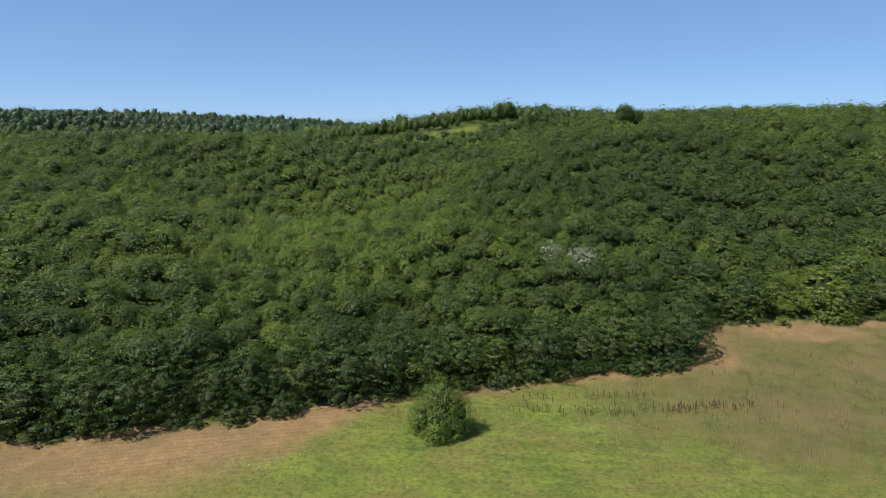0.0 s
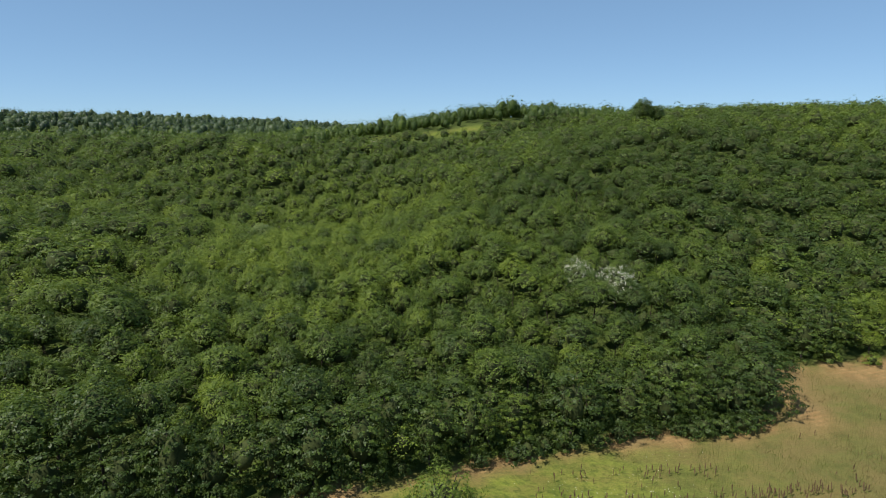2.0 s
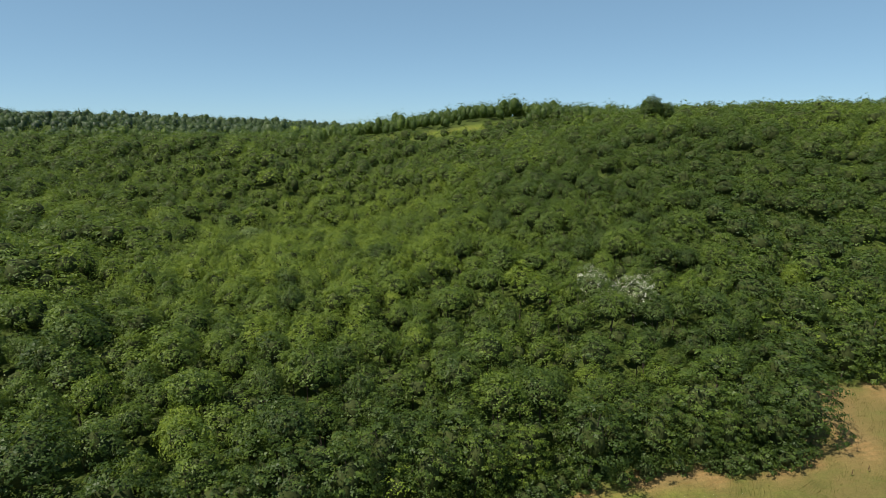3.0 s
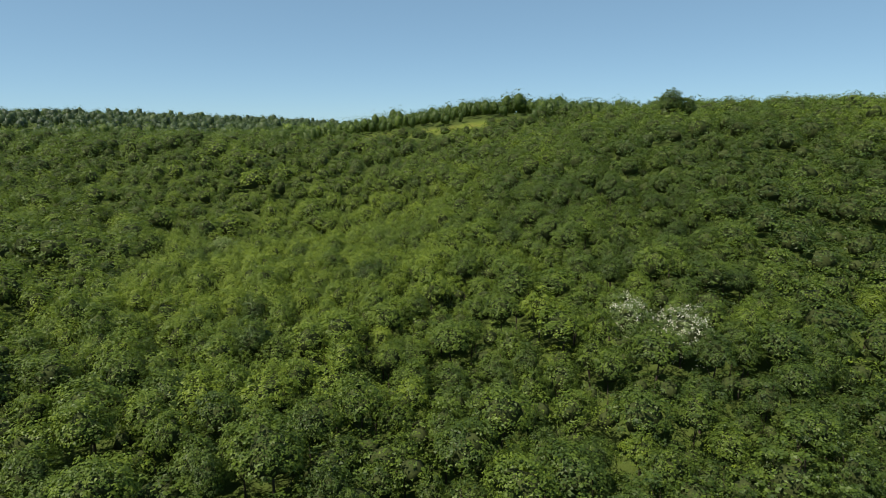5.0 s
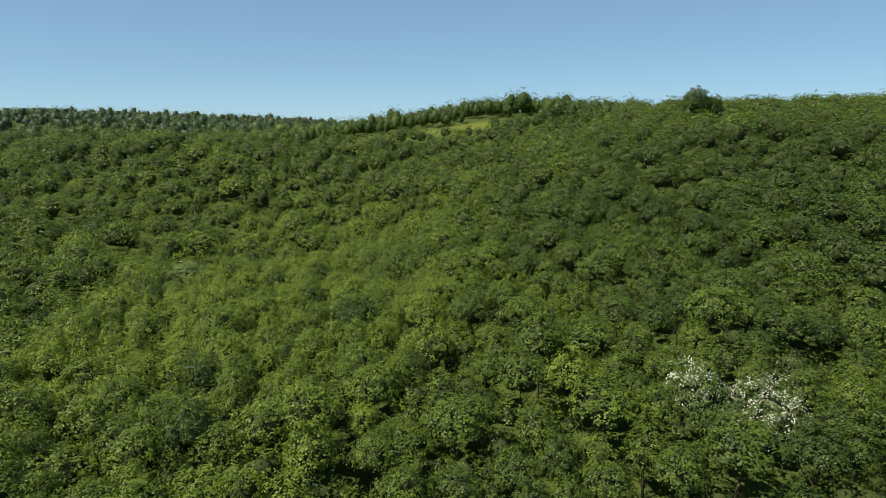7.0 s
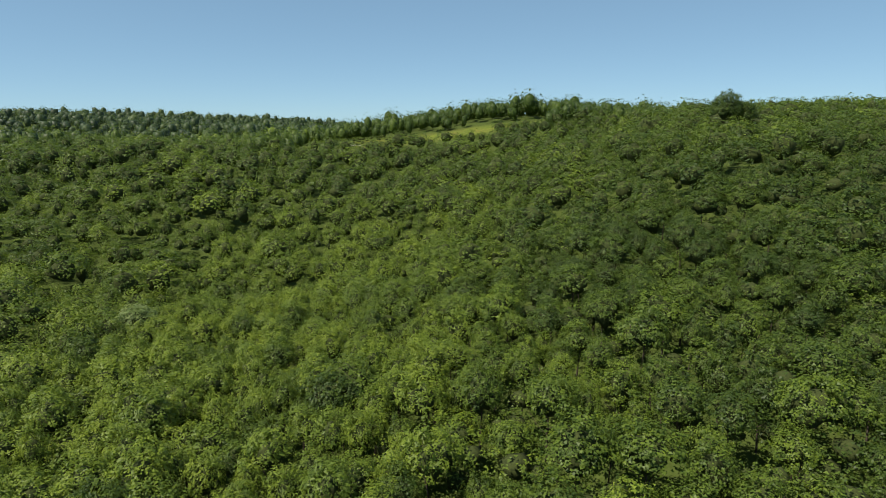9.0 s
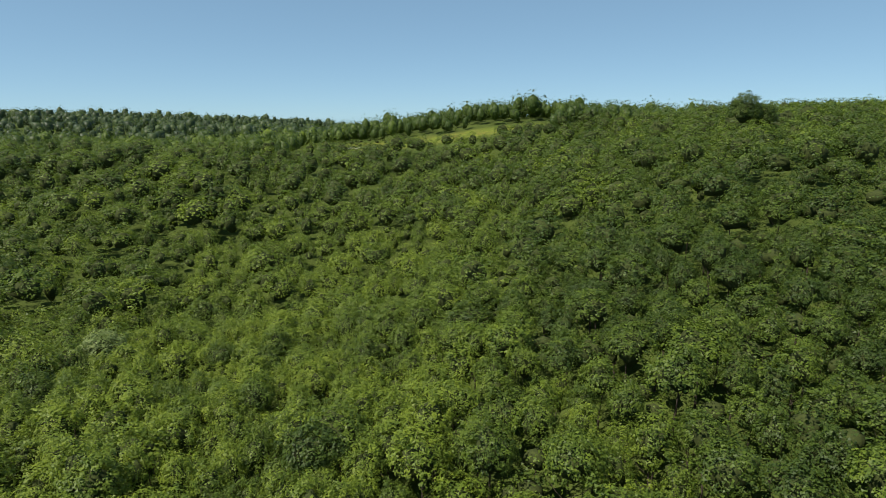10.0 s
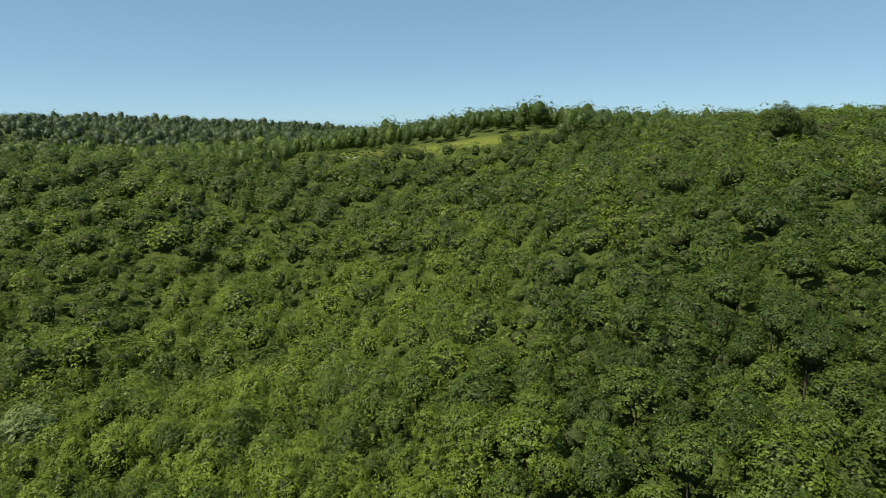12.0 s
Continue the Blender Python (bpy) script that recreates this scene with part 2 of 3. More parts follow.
def leaf_tris(rng, pos, nor, axis, size, slim=0.6):
    """One slim triangle for each leaf at pos: it faces along nor, its tip points along axis."""
    n = len(pos)
    nor = unit(nor)
    axis = unit(axis - nor * (axis * nor).sum(1, keepdims=True))
    side = np.cross(nor, axis)
    ln = size * rng.uniform(0.7, 1.35, (n, 1))
    wd = ln * slim * rng.uniform(0.8, 1.2, (n, 1))
    v = np.stack([pos - axis * ln * 0.45 - side * wd * 0.5, pos - axis * ln * 0.25 + side * wd * 0.55, pos + axis * ln * 0.55], 1)
    return v.reshape(-1, 3), np.arange(3 * n).reshape(n, 3)


def sphere_points(count, skirt):
    """Even directions from the zenith down to a height of -skirt."""
    k = np.arange(count) + 0.5
    up = 1 - (1 + skirt) * k / count
    ang = k * 2.39996
    flat = np.sqrt(np.clip(1 - up * up, 0, 1))
    return np.stack([flat * np.cos(ang), flat * np.sin(ang), up], -1)


def crown_shape(rng, lobes, lump):
    """How far a lumpy crown reaches in each direction: a round base with several bulges."""
    heads = unit(rng.normal(0, 1, (lobes, 3)) + np.array([0, 0, 0.35]))
    tall = rng.uniform(0.5, 1.0, lobes)

    def reach(d):
        near = np.exp((d @ heads.T - 1) / 0.085) * tall
        return 1 - lump + lump * 1.25 * near.max(1)

    return reach


# r: half width; z0, z1: foot and top; tufts of per leaves, each tuft tuft_r wide; flat: layered below 1, plume-like above;
# rise: how far the leaves point upwards; skirt: how far down the flanks the foliage goes; shoot: how far single tufts stick out
Crown = collections.namedtuple("Crown", "r z0 z1 tufts per tuft_r leaf slim flat rise skirt lobes lump shoot", defaults=(0.62, 0.7, 0.0, 0.35, 9, 0.26, 0.07))


def crown_arrays(seed_no, c, detail=(6, 9), inside=0.70):
    """Tufts of leaves over a lumpy crown. The leaves come first, then the closed hull inside."""
    rng = np.random.default_rng(seed_no)
    reach = crown_shape(rng, c.lobes, c.lump)
    mid = np.array([0, 0, c.z0 + 0.45 * (c.z1 - c.z0)])
    half = np.array([c.r, c.r, 0.55 * (c.z1 - c.z0)])
    d = unit(sphere_points(c.tufts, c.skirt) + rng.normal(0, 0.55 / math.sqrt(c.tufts), (c.tufts, 3)))
    out = rng.uniform(0.84, 1.04, (c.tufts, 1)) + rng.exponential(c.shoot, (c.tufts, 1))
    pos = mid + d * half * reach(d)[:, None] * out
    face = unit(d / half * c.r + np.array([0, 0, 0.35]))
    wide = c.tuft_r * rng.uniform(0.55, 1.45, (c.tufts, 1))
    pos, face, wide, d = (np.repeat(q, c.per, 0) for q in (pos, face, wide, d))
    e = unit(unit(rng.normal(0, 1, pos.shape)) + face * 0.85)
    spread = e * wide * rng.uniform(0.35, 1.0, wide.shape) + rng.normal(0, 0.24 * c.tuft_r, pos.shape)
    spread[:, 2] = spread[:, 2] * c.flat - (0.10 * (spread[:, :2] ** 2).sum(1) / c.tuft_r if c.flat < 1 else 0)
    nor = e * 1.0 + face * 0.5 + np.array([0, 0, 0.25]) + rng.normal(0, 0.20, pos.shape)
    axis = e * 0.4 + rng.normal(0, 0.8, pos.shape) + np.array([0, 0, c.rise])
    p = pos + spread
    keep = p[:, 2] > 0.25
    v, f = leaf_tris(rng, p[keep], nor[keep], axis[keep], c.leaf, c.slim)
    rings, around = detail
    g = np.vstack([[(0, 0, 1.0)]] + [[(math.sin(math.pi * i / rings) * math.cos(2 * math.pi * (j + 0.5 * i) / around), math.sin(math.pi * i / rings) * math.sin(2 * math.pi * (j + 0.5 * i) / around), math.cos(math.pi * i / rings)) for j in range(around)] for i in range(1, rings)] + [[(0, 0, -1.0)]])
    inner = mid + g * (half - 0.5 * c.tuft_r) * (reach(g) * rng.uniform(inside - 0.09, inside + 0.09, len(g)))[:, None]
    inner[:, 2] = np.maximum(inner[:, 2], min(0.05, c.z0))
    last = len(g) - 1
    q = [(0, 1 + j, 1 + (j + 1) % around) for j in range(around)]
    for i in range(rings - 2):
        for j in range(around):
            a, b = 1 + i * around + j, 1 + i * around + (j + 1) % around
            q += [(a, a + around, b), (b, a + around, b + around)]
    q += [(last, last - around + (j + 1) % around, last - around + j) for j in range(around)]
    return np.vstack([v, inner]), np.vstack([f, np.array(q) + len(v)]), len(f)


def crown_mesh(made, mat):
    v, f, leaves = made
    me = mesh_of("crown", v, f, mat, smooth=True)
    me.materials.append(inner_shade)
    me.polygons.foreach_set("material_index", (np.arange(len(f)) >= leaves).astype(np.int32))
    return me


def trunk_arrays(seed, height, r, limbs=4, stems=1, around=4):
    """A tapered, slightly bent stem (or several) with limbs that rise into the crown."""
    rng = np.random.default_rng(seed)
    V, F = [], []

    def tube(points, radii):
        base = len(V)
        for p, rr in zip(points, radii):
            for j in range(around):
                a = 2 * math.pi * j / around
                V.append((p[0] + rr * math.cos(a), p[1] + rr * math.sin(a), p[2]))
        for i in range(len(points) - 1):
            for j in range(around):
                F.append((base + i * around + j, base + i * around + (j + 1) % around, base + (i + 1) * around + (j + 1) % around, base + (i + 1) * around + j))

    for s in range(stems):
        lean = rng.uniform(-0.12, 0.12, 2) * height * (1 if stems == 1 else 2.2)
        pts = [np.array([lean[0] * u * u, lean[1] * u * u, -0.25 + (height + 0.25) * u]) for u in (0, 0.12, 0.4, 0.7, 1.0)]
        tube(pts, [r * 1.35, r, r * 0.8, r * 0.5, r * 0.12])
        for k in range(limbs):
            u = 0.3 + 0.5 * (k + rng.random()) / limbs
            a = k * 2.4 + rng.uniform(0, 1) + s
            st = np.array([lean[0] * u * u, lean[1] * u * u, -0.25 + (height + 0.25) * u])
            ln = height * (0.42 - 0.3 * u)
            way = np.array([math.cos(a), math.sin(a), 0.75])
            tube([st, st + way * ln * 0.5, st + way * ln + np.array([0, 0, 0.08 * height])], [r * 0.42, r * 0.28, r * 0.06])
    return np.array(V), np.array(F)


def part(name, mesh, parent, label=""):
    ob = new(name, mesh)
    ob.parent = parent
    return tagged(ob, label)


# name of the kind: label, category, shape variants
KINDS = {
    "broadleaf_tree": ("dark green broadleaf tree with a dense rounded crown", "tree"),
    "young_tree": ("light green young tree with feathery upright shoots", "tree"),
    "shrub": ("mid-green leafy shrub in the dense thicket", "shrub"),
    "edge_shrub": ("low dark green shrub at the foot of the woodland edge", "shrub"),
    "spreading_tree": ("green spreading tree with layered drooping branches", "tree"),
}
SHAPES = {
    "broadleaf_tree": Crown(2.6, 3.6, 8.9, 76, 29, 0.50, 0.20, 0.80, 0.80, 0.0, 0.10, 10, 0.36, 0.06),
    "young_tree": Crown(1.9, 3.2, 7.9, 58, 29, 0.44, 0.23, 0.48, 1.4, 0.9, 0.10, 8, 0.36, 0.11),
    "shrub": Crown(2.25, 2.2, 7.2, 62, 29, 0.48, 0.20, 0.68, 0.9, 0.2, 0.10, 9, 0.36, 0.08),
    "edge_shrub": Crown(1.4, -0.3, 2.3, 30, 26, 0.42, 0.21, 0.65, 0.6, 0.2, 0.40, 6, 0.25, 0.12),
    "spreading_tree": Crown(3.4, -0.6, 8.7, 112, 31, 0.64, 0.225, 0.80, 0.29, -0.1, 0.72, 26, 0.34, 0.08),
}


def make_models():
    made = {}
    for i, kind in enumerate(KINDS):
        made[kind] = []
        for k in range(5):
            seed_no = 100 * i + k + 3
            rng = random.Random(seed_no)
            c = SHAPES[kind]
            c = c._replace(r=c.r * rng.uniform(0.9, 1.12), z1=c.z1 * rng.uniform(0.94, 1.07))
            tv, tf = trunk_arrays(seed_no, c.z1 * 0.75, 0.035 * c.r + 0.03, 3, 2 if kind == "shrub" else 1)
            made[kind].append((crown_mesh(crown_arrays(seed_no, c, (6, 9), 0.54 if kind == "spreading_tree" else 0.70), leaf_tree), mesh_of("trunk", tv, tf, bark)))
    return made


def make_tree(kind, crown, trunk, m, tint):
    label, category = KINDS[kind]
    top = tagged(new(kind), label, category, "trees and shrubs of the near woodland")
    part("trunk", trunk, top)
    part("crown", crown, top).color = (tint, 0, 0, 1)
    top.matrix_basis = m
    return top


# ---- where the woodland's trees stand ----


def patch_noise(x, y, scale, off=0.0):
    return noise.noise(Vector((x / scale, y / scale, off)))


# lighter and darker stands; entries along the edge put its shade into the tint
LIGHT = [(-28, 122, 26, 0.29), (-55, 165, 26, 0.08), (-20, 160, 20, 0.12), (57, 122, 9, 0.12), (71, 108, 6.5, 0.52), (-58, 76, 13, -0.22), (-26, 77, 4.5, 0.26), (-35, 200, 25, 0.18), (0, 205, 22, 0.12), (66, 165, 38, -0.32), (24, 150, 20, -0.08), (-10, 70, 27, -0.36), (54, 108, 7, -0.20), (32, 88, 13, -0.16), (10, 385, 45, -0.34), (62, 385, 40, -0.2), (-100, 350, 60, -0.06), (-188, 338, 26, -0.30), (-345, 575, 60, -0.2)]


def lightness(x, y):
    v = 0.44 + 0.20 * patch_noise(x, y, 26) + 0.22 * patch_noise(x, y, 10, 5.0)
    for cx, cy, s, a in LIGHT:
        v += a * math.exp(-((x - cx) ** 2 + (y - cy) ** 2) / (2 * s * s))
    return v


SPOTS = []  # places kept free for single plants: x, y, radius


def scatter(rng, x0, x1, y0, y1, reach, spacing, allowed, taken=()):
    """Points at least spacing(x, y) apart, in random order, clear of those already taken."""
    cell, grid, found = reach, {}, []
    for p in taken:
        grid.setdefault((int(p[0] // cell), int(p[1] // cell)), []).append(p)
    tries = int((x1 - x0) * (y1 - y0) / (reach * 0.30) ** 2 * (1.6 if reach < 10 else 0.5))
    for _ in range(tries):
        x, y = rng.uniform(x0, x1), rng.uniform(y0, y1)
        if not allowed(x, y):
            continue
        s = spacing(x, y)
        cx, cy = int(x // cell), int(y // cell)
        if any((x - px) ** 2 + (y - py) ** 2 < (0.5 * (s + ps)) ** 2 for i in (-1, 0, 1) for j in (-1, 0, 1) for px, py, ps in grid.get((cx + i, cy + j), ())):
            continue
        grid.setdefault((cx, cy), []).append((x, y, s))
        found.append((x, y, s))
    return found


def in_view(x, y, margin=8):
    return abs(x) < 0.80 * y + margin


def in_wood(x, y):
    return y > edge_y(x) + 1.9 and all((x - a) ** 2 + (y - b) ** 2 > c * c for a, b, c in SPOTS)


def near_zone(x, y):
    return y < 176 and (abs(x) < (56 if y < 100 else 47) or (0 < x < 92 and y < edge_y(x) + 9))


def plant_near(models):
    rng = random.Random(11)

    def gap(x, y):
        size = rng.uniform(0.68, 1.42)
        if y < edge_y(x) + 7:
            return 3.3 * size
        return (2.6 if lightness(x, y) > 0.54 else 3.6) * size

    here = lambda x, y: in_wood(x, y) and near_zone(x, y)
    spots = scatter(rng, -60, 95, 58, 178, 5.2, gap, here)
    fill = scatter(rng, -60, 95, 58, 178, 5.2, lambda x, y: 1.35, here, spots)
    count = {}
    for x, y, s in spots:
        v = lightness(x, y)
        u = rng.random()
        if 65 < x < 75 and y < edge_y(x) + 7:
            kind = "shrub"
        elif y < edge_y(x) + 7:
            kind = "spreading_tree"
        elif v > 0.54:
            kind = "young_tree" if u < 0.66 else ("shrub" if u < 0.88 else "broadleaf_tree")
        else:
            kind = "broadleaf_tree" if u < 0.68 else "shrub"
        if count.get(kind, 0) >= 300:
            kind = min(list(KINDS)[:3], key=lambda k: count.get(k, 0))
        count[kind] = count.get(kind, 0) + 1
        crown, trunk = rng.choice(models[kind])
        sc = 0.10 + 0.92 * s / (3.3 if y < edge_y(x) + 7 else (2.6 if v > 0.54 else 3.6))
        tall = sc ** 0.35 * rng.uniform(0.88, 1.10) * (0.55 if kind == "shrub" and 65 < x < 75 else 1)
        # edge trees a step darker: the shaded edge is put into their tint
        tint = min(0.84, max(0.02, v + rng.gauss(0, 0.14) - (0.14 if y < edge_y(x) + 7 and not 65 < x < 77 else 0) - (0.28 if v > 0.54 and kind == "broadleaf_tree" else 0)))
        m = Matrix.LocRotScale((x, y, float(ground_z(x, y)) - 0.1), Euler((rng.gauss(0, 0.03), rng.gauss(0, 0.03), rng.uniform(0, 6.28))), (sc, sc, tall))
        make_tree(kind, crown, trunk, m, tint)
    plant_stuff("understorey", "smaller green shrubs filling the gaps between the trees", fill, FILL, 900, 0.85, 0.86, 0.0)
    for k in range(110):
        if rng.random() < 0.62:
            continue
        x = -56 + 1.36 * k + rng.uniform(-0.4, 0.4)
        y = float(edge_y(x)) + rng.uniform(0.3, 1.6)
        crown, trunk = rng.choice(models["edge_shrub"])
        sc = rng.uniform(0.5, 1.3)
        # foot of the edge: shade added to the shrubs' dark green tint
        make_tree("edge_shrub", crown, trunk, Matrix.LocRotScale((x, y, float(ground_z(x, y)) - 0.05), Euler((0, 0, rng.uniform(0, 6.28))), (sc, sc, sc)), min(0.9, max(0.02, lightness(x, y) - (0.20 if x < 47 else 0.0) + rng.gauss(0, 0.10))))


# tufts, leaves of a tuft, width of a tuft, length of a leaf, rings and sides of the inside
FINE, MIDDLE, COARSE, FAR, FILL = (52, 15, 0.50, 0.235, (4, 7)), (38, 9, 0.58, 0.32, (4, 7)), (28, 5, 0.66, 0.40, (4, 7)), (18, 3, 0.72, 0.46, (4, 6)), (24, 9, 0.58, 0.28, (3, 6))


def plant_stuff(name, label, spots, grade, seed_no, fat=1.0, high=1.0, shift=-0.04, foot=1.0):
    """One woodland of many crowns in a single mesh, each with its own tint."""
    rng = np.random.default_rng(seed_no)
    tufts, per, tuft_r, leaf, detail = grade
    forms = []
    for k, (r, z0, z1, slim, flat, rise, lump) in enumerate([(2.5, 3.8, 8.9, 0.78, 0.75, 0.0, 0.30), (2.7, 3.9, 9.3, 0.76, 0.6, 0.0, 0.28), (2.3, 3.4, 8.2, 0.70, 0.8, 0.0, 0.30), (1.9, 3.0, 7.6, 0.50, 1.4, 0.8, 0.32), (2.1, 2.0, 6.6, 0.62, 1.0, 0.3, 0.30)]):
        for j in range(3):
            forms.append(crown_arrays(seed_no + 10 * k + j, Crown(r, z0 * foot, z1, tufts, per, tuft_r, leaf, slim, flat, rise, 0.12 if foot == 1 else 0.45, 8, lump + 0.05, 0.06 if grade in (FINE, FILL) else 0.03), detail, 0.80 if grade in (COARSE, FAR) else (0.76 if grade == MIDDLE else 0.67)))
    V, F, T, M, base = [], [], [], [], 0
    xs, ys = np.array([s[0] for s in spots]), np.array([s[1] for s in spots])
    zs = ground_z(xs, ys) - 0.1
    for (x, y, s), z in zip(spots, zs):
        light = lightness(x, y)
        if grade in (COARSE, FAR):
            k = int(rng.integers(0, 9))
        elif light > 0.56:
            k = int(rng.integers(9, 15))
        else:
            k = int(rng.integers(0, 9)) if rng.random() < 0.85 else int(rng.integers(12, 15))
        v, f, leaves = forms[k]
        a, sc = rng.uniform(0, 6.28), rng.uniform(0.68, 1.45) * fat
        ca, sa = math.cos(a) * sc, math.sin(a) * sc
        w = np.empty_like(v)
        w[:, 0] = v[:, 0] * ca - v[:, 1] * sa + x
        w[:, 1] = v[:, 0] * sa + v[:, 1] * ca + y
        w[:, 2] = v[:, 2] * (sc / fat) ** 0.35 * fat * high * (rng.uniform(0.92, 1.08) if grade not in (COARSE, FAR) else rng.uniform(0.84, 1.12) * (1.15 if rng.random() < 0.08 else 1)) + z - 7.5 * max(0, fat - 1)
        if 250 < y < 345 and max(float(clearing(x, y + k)) for k in (6, 12, 18)) > 0.3:
            w[:, 2] = z + (w[:, 2] - z) * 0.84
        V.append(w)
        F.append(f + base)
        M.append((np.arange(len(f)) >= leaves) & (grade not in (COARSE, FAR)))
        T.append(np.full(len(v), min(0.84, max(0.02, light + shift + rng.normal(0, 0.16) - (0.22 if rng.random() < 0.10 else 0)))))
        base += len(v)
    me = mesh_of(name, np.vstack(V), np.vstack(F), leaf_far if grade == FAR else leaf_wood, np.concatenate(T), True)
    me.materials.append(inner_shade)
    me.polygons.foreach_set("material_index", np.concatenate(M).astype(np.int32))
    return tagged(new(name, me), label, "woodland", kind="stuff")


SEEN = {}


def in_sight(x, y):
    """Whether crowns here rise above the woods as seen from the camera's start and end: ground out of its view stays
    bare.
    """
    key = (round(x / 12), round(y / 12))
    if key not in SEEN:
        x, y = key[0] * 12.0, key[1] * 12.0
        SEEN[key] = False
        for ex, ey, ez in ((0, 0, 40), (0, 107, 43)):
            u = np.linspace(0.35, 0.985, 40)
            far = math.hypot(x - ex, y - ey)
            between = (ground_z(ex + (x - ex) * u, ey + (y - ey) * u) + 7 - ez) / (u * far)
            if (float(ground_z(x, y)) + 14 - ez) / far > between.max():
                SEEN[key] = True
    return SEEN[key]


def hidden_far(x, y):
    return y > 455 and x > -60


def plant_far():
    rng = random.Random(23)
    wood = lambda x, y: in_wood(x, y) and (in_view(x, y) or (-90 < x < -50 and y < 95)) and not near_zone(x, y)
    side = scatter(rng, -160, 160, 60, 176, 4.2, lambda x, y: 3.3 if lightness(x, y) > 0.56 else 4.2, wood)
    low = scatter(rng, -160, 160, 60, 176, 4.2, lambda x, y: 1.8, wood, side)
    plant_stuff("woodland_flank", "dense green broadleaf woodland covering the lower hillside", side, FINE, 500, 1.22)
    slope = scatter(rng, -310, 330, 176, 330, 6.0, lambda x, y: (3.9 if lightness(x, y) > 0.56 else 4.9) + 0.005 * (y - 200), lambda x, y: in_wood(x, y) and in_view(x, y) and clearing(x, y) < 0.05, side)
    low += scatter(rng, -220, 240, 176, 250, 5.0, lambda x, y: 2.4, lambda x, y: in_wood(x, y) and in_view(x, y), slope)
    plant_stuff("woodland_undergrowth", "lower green bushes closing the gaps of the hillside woods", low, (14, 7, 0.70, 0.36, (3, 5)), 560, 0.92, 0.88, 0.0)
    plant_stuff("woodland_hillside", "mixed green trees and thicket on the hillside", [p for p in slope if p[1] < 228], FINE, 640, 1.36)
    plant_stuff("woodland_slope", "mixed green trees and thicket on the upper slope", [p for p in slope if p[1] >= 228], MIDDLE, 600, 1.48, 0.97, -0.07)
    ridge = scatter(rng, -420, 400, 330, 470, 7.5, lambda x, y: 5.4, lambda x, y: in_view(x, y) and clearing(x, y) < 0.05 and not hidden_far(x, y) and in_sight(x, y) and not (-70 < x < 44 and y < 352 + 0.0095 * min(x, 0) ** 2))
    plant_stuff("woodland_ridge", "trees along the wooded hilltop against the sky", ridge, COARSE, 700, 1.5, 1.05, -0.12, 0.5)
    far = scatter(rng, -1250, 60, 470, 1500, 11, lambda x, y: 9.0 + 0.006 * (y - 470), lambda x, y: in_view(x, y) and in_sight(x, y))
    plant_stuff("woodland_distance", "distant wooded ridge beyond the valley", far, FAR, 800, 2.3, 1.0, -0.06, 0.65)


def plant_saddle():
    rng = random.Random(77)
    spots = scatter(rng, -70, -18, 325, 400, 4.0, lambda x, y: 2.6, lambda x, y: clearing(x, y) > 0.3 and rng.random() < 0.6)
    plant_stuff("saddle_bushes", "low bright green bushes on the saddle's open meadow", spots, FILL, 760, 0.8, 0.30, 0.30)


models = make_models()
SPOTS += [(22.8, 115.5, 3.2), (28.6, 113.2, 4.2), (-8, 115.3, 2.6), (-47, 166, 4.2), (-22.5, 111, 3.0), (76, 239, 5.0), (57, 121, 3.0)]
plant_near(models)
plant_far()
plant_saddle()

# ---- single plants ----


def stand(x, y, sc=1.0, turn=0.0, sink=0.1):
    return Matrix.LocRotScale((x, y, float(ground_z(x, y)) - sink), Euler((0, 0, turn)), (sc, sc, sc))


def single_tree(name, label, category, crown, trunk, m, tint):
    top = tagged(new(name), label, category)
    part("trunk", trunk, top)
    part("crown", crown, top).color = (tint, 0, 0, 1)
    top.matrix_basis = m
    return top


def field_bush():
    """The lone bush out in the meadow: a tall dome with lower shoulders, leafy to the ground."""
    lumps = [(901, Crown(3.3, -1.6, 7.9, 210, 30, 0.55, 0.24, 0.50, 0.9, -0.5, 0.75, 16, 0.26, 0.07), 0, 0), (902, Crown(2.0, -0.8, 5.6, 90, 28, 0.50, 0.24, 0.50, 0.9, -0.5, 0.6, 8, 0.25, 0.07), 2.3, 0.2), (903, Crown(2.0, -0.8, 4.9, 90, 28, 0.50, 0.24, 0.50, 0.9, -0.5, 0.6, 8, 0.25, 0.07), -2.3, 0.2), (904, Crown(1.7, -0.8, 3.7, 60, 28, 0.50, 0.24, 0.50, 0.9, -0.5, 0.5, 7, 0.25, 0.07), -0.5, -2.1), (905, Crown(1.6, -0.8, 3.2, 60, 28, 0.50, 0.24, 0.50, 0.9, -0.5, 0.5, 7, 0.25, 0.07), 1.5, -1.2)]
    made = [(lambda v, f, n: (v + np.array([dx, dy, 0]), f, n))(*crown_arrays(k, c)) for k, c, dx, dy in lumps]
    start = np.cumsum([0] + [len(v) for v, f, n in made])
    leaves = [f[:n] + b for (v, f, n), b in zip(made, start)]
    inside = [f[n:] + b for (v, f, n), b in zip(made, start)]
    crown = crown_mesh((np.vstack([v for v, f, n in made]), np.vstack(leaves + inside), sum(map(len, leaves))), leaf_tree)
    tv, tf = trunk_arrays(904, 6.6, 0.16, 5, 4, 8)
    single_tree("field_bush", "lone bushy green tree standing in the meadow", "bush", crown, mesh_of("trunk", tv, tf, bark), stand(-0.4, 66.3), 0.55)


